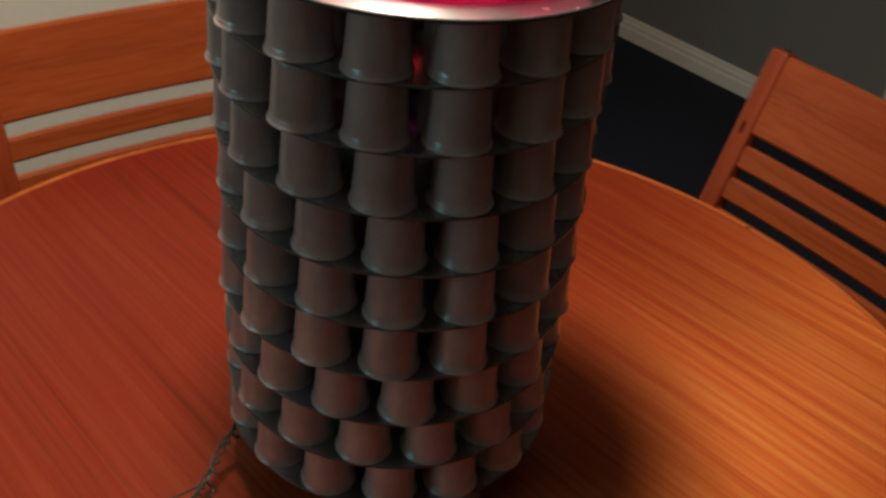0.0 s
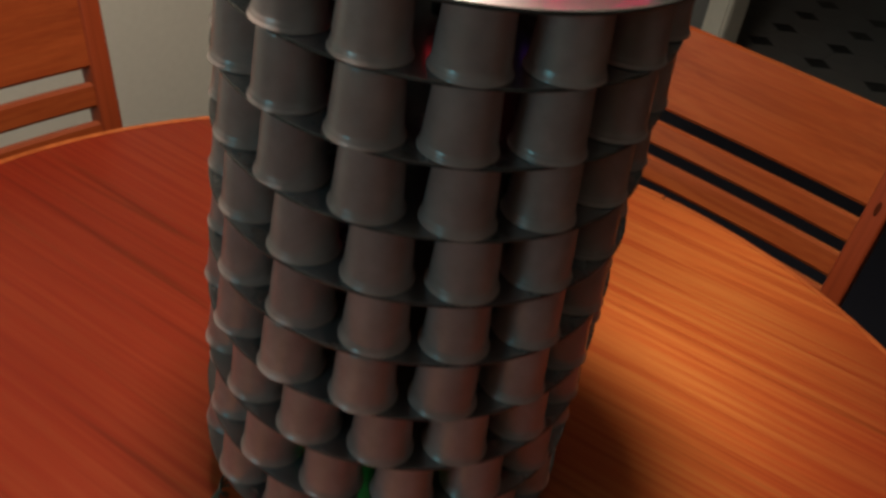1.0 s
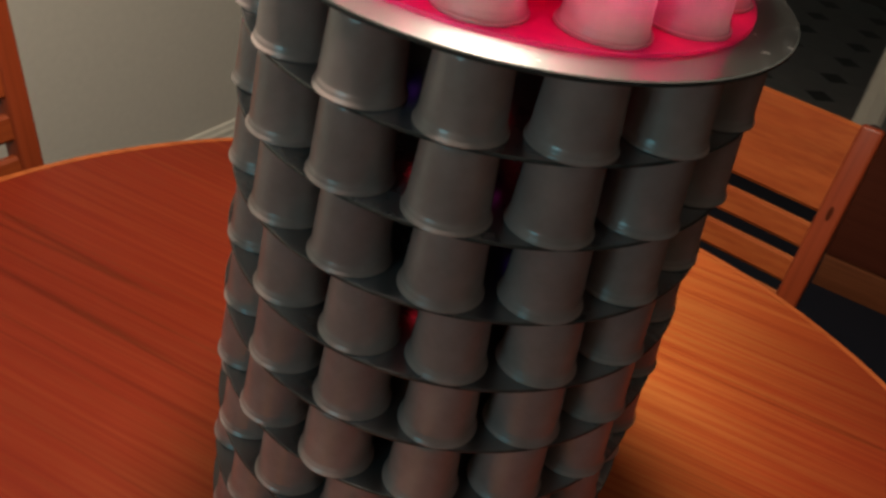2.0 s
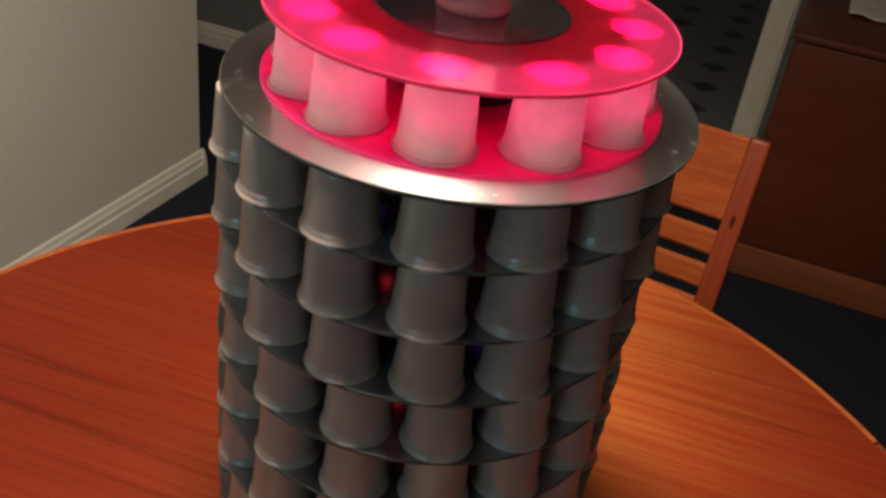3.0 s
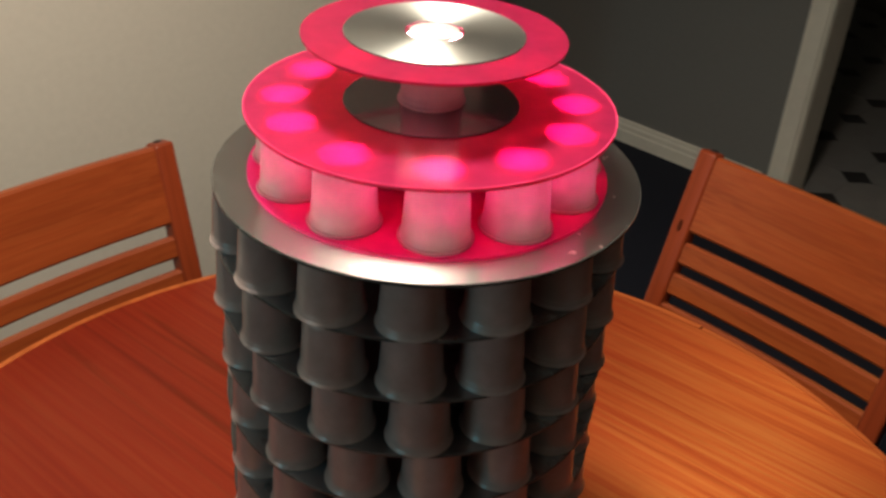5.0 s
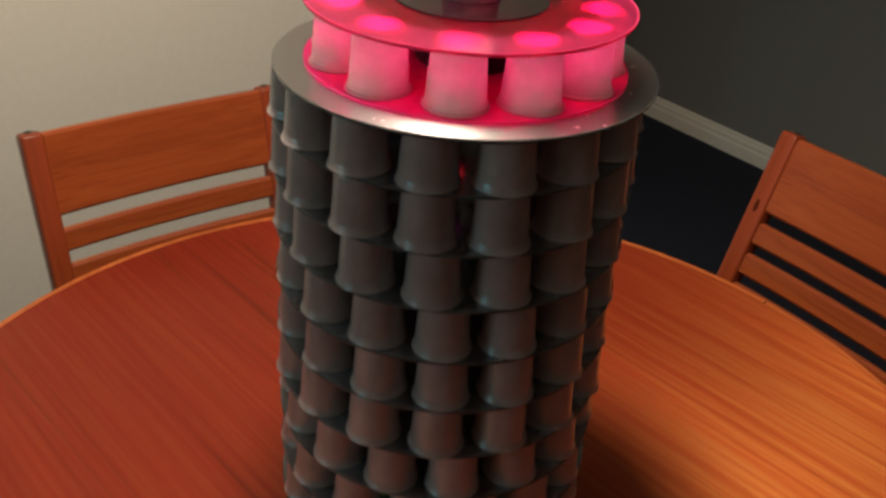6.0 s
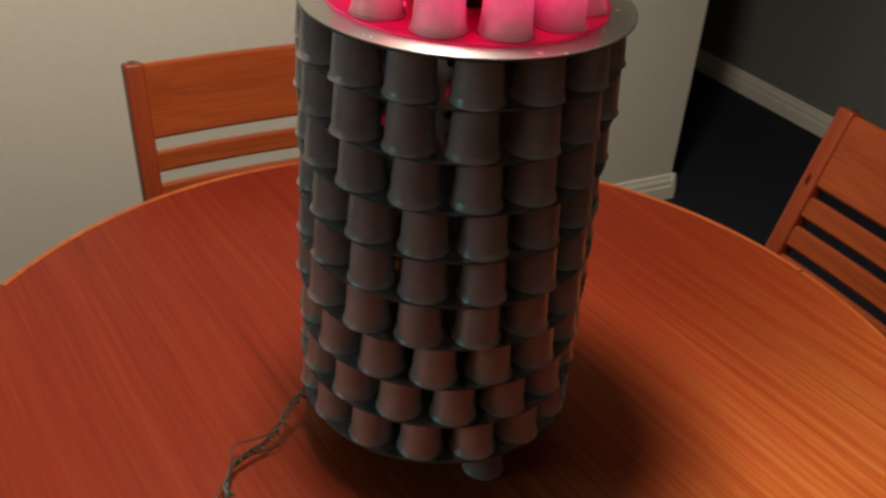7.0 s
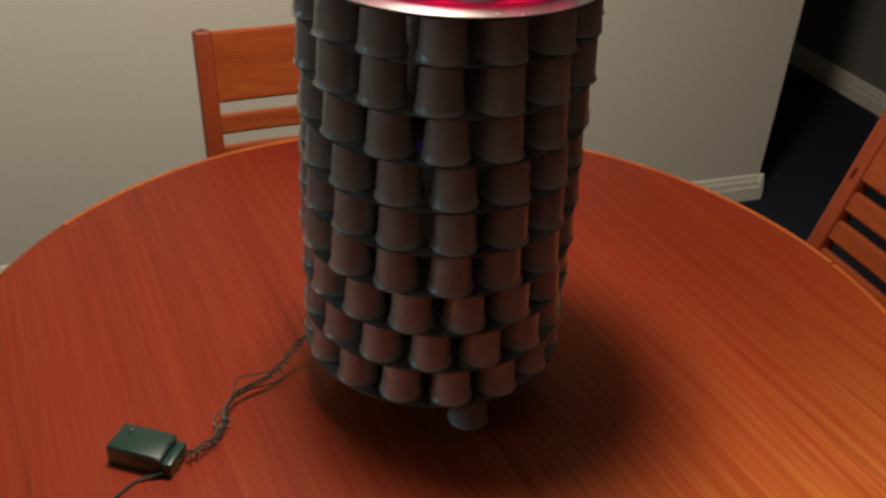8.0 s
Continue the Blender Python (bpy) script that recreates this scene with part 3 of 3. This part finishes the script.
for d in (-160, -127.3, -92.7, -61.5, -30.5, -2, 27, 57, 87, 117, 145, 173):
    x, y = RING_R * math.cos(radians(d)), RING_R * math.sin(radians(d))
    cup = part("lit_cup", WHITE_CUP, None, tower, "white translucent plastic cup lit red inside", place=crown(x, y, z1, 0, 0, d))
    part("lip", LIP_RING, None, cup, "rolled lip of the cup, paler for the light at its edge", place=pose(0, 0, 0.0002))
    holder(tower, x + 0.004, y - 0.003, z1 + 0.012, RED_BULB)
    part("bulb", FILL_BULB, None, tower, "hidden red fill light added behind the cups", place=crown(x * 0.715, y * 0.715, z1 + 0.0025, 0, 90, d))
z2 = z1 + CUP_H
sheet = part("red_disc", sheet_mesh("red_disc", RED_R, RED_T, 0.004), None, tower, "translucent red disc glowing above the cups", place=crown(0, 0, z2))
part("rim", ring_mesh("rim", RED_R, 0.0006, RED_T + 0.0003, RED_EDGE_GLOW, 128), None, sheet, "added band on the red disc, paler for its edge glow", place=pose(0, 0, 0))
part("wire_bundle", lathe([(0, 0), (0.040, 0), (0.042, 0.006), (0.050, 0.026), (0.044, 0.040), (0, 0.041)], 24), BLACK_PLASTIC, tower, "dark bundle of wires inside the crown", place=crown(0, 0, z1))
z3 = z2 + RED_T
part("mirror_disc", disc_mesh("mirror_disc", 0.060, 0.0012, 0.0075, CD_DIMMED, DISC_EDGE), None, tower, "small mirror disc, dimmed for the dark room it reflects", place=crown(0, 0, z3))
z4 = z3 + 0.0012
part("lit_cup", cup_mesh("closed_cup", CUP_LIT), None, tower, "translucent plastic cup under the top disc, tinted pink for its glow", place=crown(0, 0, z4))
holder(tower, 0.004, -0.003, z4 + 0.0268, bulb("cup_bulb", glow("led_centre", (1.0, 0.60, 0.70), 9000.0), 0.0025))
# Plate added inside the cup to block the bulb's light downwards
part("mount_plate", lathe([(0.0036, 0), (0.0155, 0), (0.0155, 0.0008), (0.0036, 0.0008)], 32, True), CUP_WHITE, tower, "unseen pale plate that keeps the bulb's light high in the cup", place=crown(0, 0, z4 + 0.0355))
z5 = z4 + CUP_H
part("red_disc", sheet_mesh("small_red_disc", 0.0875, 0.0018, 0.0185), None, tower, "small translucent red disc", place=crown(0, 0, z5))
z6 = z5 + 0.0018
part("bulb", bulb("pale_bulb", LED_WHITE, 0.0011), None, tower, "pale glowing string-light bulb", place=crown(0, 0, z5 + 0.0002))
part("mirror_disc", disc_mesh("top_mirror_disc", 0.060, 0.0012, 0.0195, CD_FACE, DISC_EDGE), None, tower, "small silver mirror disc with lit centre", place=crown(0, 0, z6))
part("hub", disc_mesh("hub", 0.0165, 0.0012, 0.0075, CUP_WHITE, CUP_WHITE), None, tower, "pale translucent hub of the top disc", place=crown(0, 0, z6))

# coloured bulbs of the string lights between the tiers
TINTS = {"red": (1.0, 0.03, 0.05), "magenta": (1.0, 0.05, 0.5), "amber": (1.0, 0.30, 0.03), "green": (0.05, 1.0, 0.12), "violet": (0.35, 0.08, 1.0)}
BULBS = {k: bulb("bulb_" + k, glow("glow_" + k, c, {"red": 0.9, "green": 2.5, "amber": 0.3}.get(k, 0.12))) for k, c in TINTS.items()}
for k, d, tint in ((1, -109, "red"), (1, -85, "red"), (2, -85, "magenta"), (1, -150, "violet"), (1, -60, "violet"), (2, -104, "magenta"), (2, -142, "red"), (3, -88, "violet"), (4, -128, "red"), (5, -120, "amber"), (8, -113, "green"), (2, 40, "red"), (4, 120, "violet"), (6, 170, "amber")):
    holder(tower, 0.072 * math.cos(radians(d)), 0.072 * math.sin(radians(d)), row_z(k) + 0.006, BULBS[tint])

# ---- battery box and string-light cord ----
batt = empty("battery_box", pose(-0.2260, -0.2590, TABLE_Z, 0, 0, 4.6), "dark green plastic battery box lying on the table", "battery box")
part("case", box(0.0615, 0.0390, 0.0245, 0.0018, at=(0, 0, 0.01225)), GREEN_PLASTIC, batt)
part("lid", box(0.0595, 0.0370, 0.0022, 0.0009, at=(0, 0, 0.0256)), GREEN_PLASTIC, batt, "sliding green lid")
part("end_cap", box(0.011, 0.036, 0.020, 0.0018, at=(0.0366, 0, 0.0100)), GREEN_PLASTIC, batt)
part("button", lathe([(0, 0), (0.0032, 0), (0.0032, 0.0014), (0.0024, 0.0020), (0, 0.0020)], 14), BLACK_PLASTIC, batt, "small round switch button", place=pose(-0.018, 0.010, 0.0267))
part("screw", lathe([(0, 0), (0.0012, 0), (0.0008, 0.0006), (0, 0.0007)], 8), METAL, batt, "tiny bright screw", place=pose(-0.0205, 0.0125, 0.0267))

RUN = [(-0.1299, -0.0475, 0.7900), (-0.1399, -0.0591, 0.7800), (-0.1480, -0.0774, 0.7680), (-0.1541, -0.0974, 0.7600), (-0.1602, -0.1136, 0.7570), (-0.1703, -0.1284, 0.7560), (-0.1799, -0.1489, 0.7540), (-0.1779, -0.1710, 0.7520), (-0.1693, -0.1895, 0.7500), (-0.1675, -0.2113, 0.7490), (-0.1710, -0.2304, 0.7500), (-0.1797, -0.2470, 0.7520)]
cord = empty("light_cord", pose(0, 0, 0), "dark green twisted string-light cord running to the battery box", "cord")
base_line = curve_through(RUN, 14)
for w in range(3):
    pts = []
    for i, q in enumerate(base_line):
        f = i / (len(base_line) - 1)
        a = 2 * math.pi * (f * 9 + w / 3)
        spread = 0.0021 + 0.004 * max(0, math.sin(math.pi * f * 2.4 + w * 1.1)) ** 3
        x, y, z = q.x + spread * math.cos(a), q.y + spread * math.sin(a), q.z + 0.0018 * math.sin(a)
        pts.append((x, y, max(z, TABLE_Z + 0.0012)))
    part("strand", tube(pts, 0.00105), GREEN_WIRE, cord)
LOOPS = ([(-0.1553, -0.0979, 0.7600), (-0.1703, -0.1084, 0.7580), (-0.1883, -0.1224, 0.7570), (-0.1896, -0.1333, 0.7550), (-0.1840, -0.1454, 0.7540)],
         [(-0.1528, -0.0931, 0.7570), (-0.1460, -0.0980, 0.7520), (-0.1541, -0.1120, 0.7500), (-0.1717, -0.1267, 0.7490), (-0.1817, -0.1465, 0.7480)],
         [(-0.1810, -0.1693, 0.7520), (-0.1832, -0.1849, 0.7510), (-0.1815, -0.1927, 0.7500), (-0.1756, -0.1957, 0.7480), (-0.1690, -0.1975, 0.7470)])
for pts in LOOPS:
    part("strand", tube(curve_through(pts, 8), 0.0010), GREEN_WIRE, cord)
lead = empty("lead_wire", pose(0, 0, 0), "thin dark twisted wire trailing off the battery box", "cord")
line = curve_through([(-0.1828, -0.2571, 0.7520), (-0.1909, -0.2744, 0.7480), (-0.2043, -0.2835, 0.7440), (-0.2137, -0.2921, 0.7420), (-0.2182, -0.3097, 0.7420), (-0.2205, -0.3252, 0.7420), (-0.2190, -0.3500, 0.7420)], 14)
for w in range(2):
    part("strand", tube([(q.x + 0.0011 * math.cos(i * 0.9 + w * math.pi), q.y + 0.0011 * math.sin(i * 0.9 + w * math.pi), max(q.z, TABLE_Z + 0.0012) + 0.0004 * math.sin(i * 0.9 + w * math.pi)) for i, q in enumerate(line)], 0.0010), GREEN_WIRE, lead)

# ---- kitchen floor pieces ----
STEP = 0.253
cut = 0.062
oct_pts = [(STEP / 2 - 0.001, STEP / 2 - cut), (STEP / 2 - cut, STEP / 2 - 0.001)]
outline = [(x, y) for q in range(4) for x, y in [(px * math.cos(q * math.pi / 2) - py * math.sin(q * math.pi / 2), px * math.sin(q * math.pi / 2) + py * math.cos(q * math.pi / 2)) for px, py in oct_pts]]


def slab(points, h):
    bm = bmesh.new()
    top = [bm.verts.new((x, y, h)) for x, y in points]
    low = [bm.verts.new((x, y, 0)) for x, y in points]
    bm.faces.new(top)
    for i in range(len(points)):
        j = (i + 1) % len(points)
        bm.faces.new((low[i], low[j], top[j], top[i]))
    return bm


OCT = mesh("tile", slab(outline, 0.0018), TILE_WHITE, False)
DIA = mesh("inset", slab([(cut - 0.001, 0), (0, cut - 0.001), (-cut + 0.001, 0), (0, -cut + 0.001)], 0.0018), TILE_BLACK, False)
ta, tb = Vector((math.cos(TX), math.sin(TX), 0)), Vector((math.sin(TX), -math.cos(TX), 0))
org = Vector((1.834, 2.300, 0.0045))
inv = kitchen_bed.matrix_basis.inverted()
for i in range(-6, 12):
    for j in range(-10, 10):
        for me, off in ((DIA, 0.0), (OCT, 0.5)):
            q = org + STEP * (ta * (i + off) + tb * (j + off))
            loc = inv @ q
            if 0.14 < loc.x < 2.5 and -1.2 < loc.y < 1.2:
                part("tile" if off else "inset", me, None, kitchen_bed, place=pose(loc.x, loc.y, 0.0042, 0, 0, math.degrees(TX - FX) - 90))
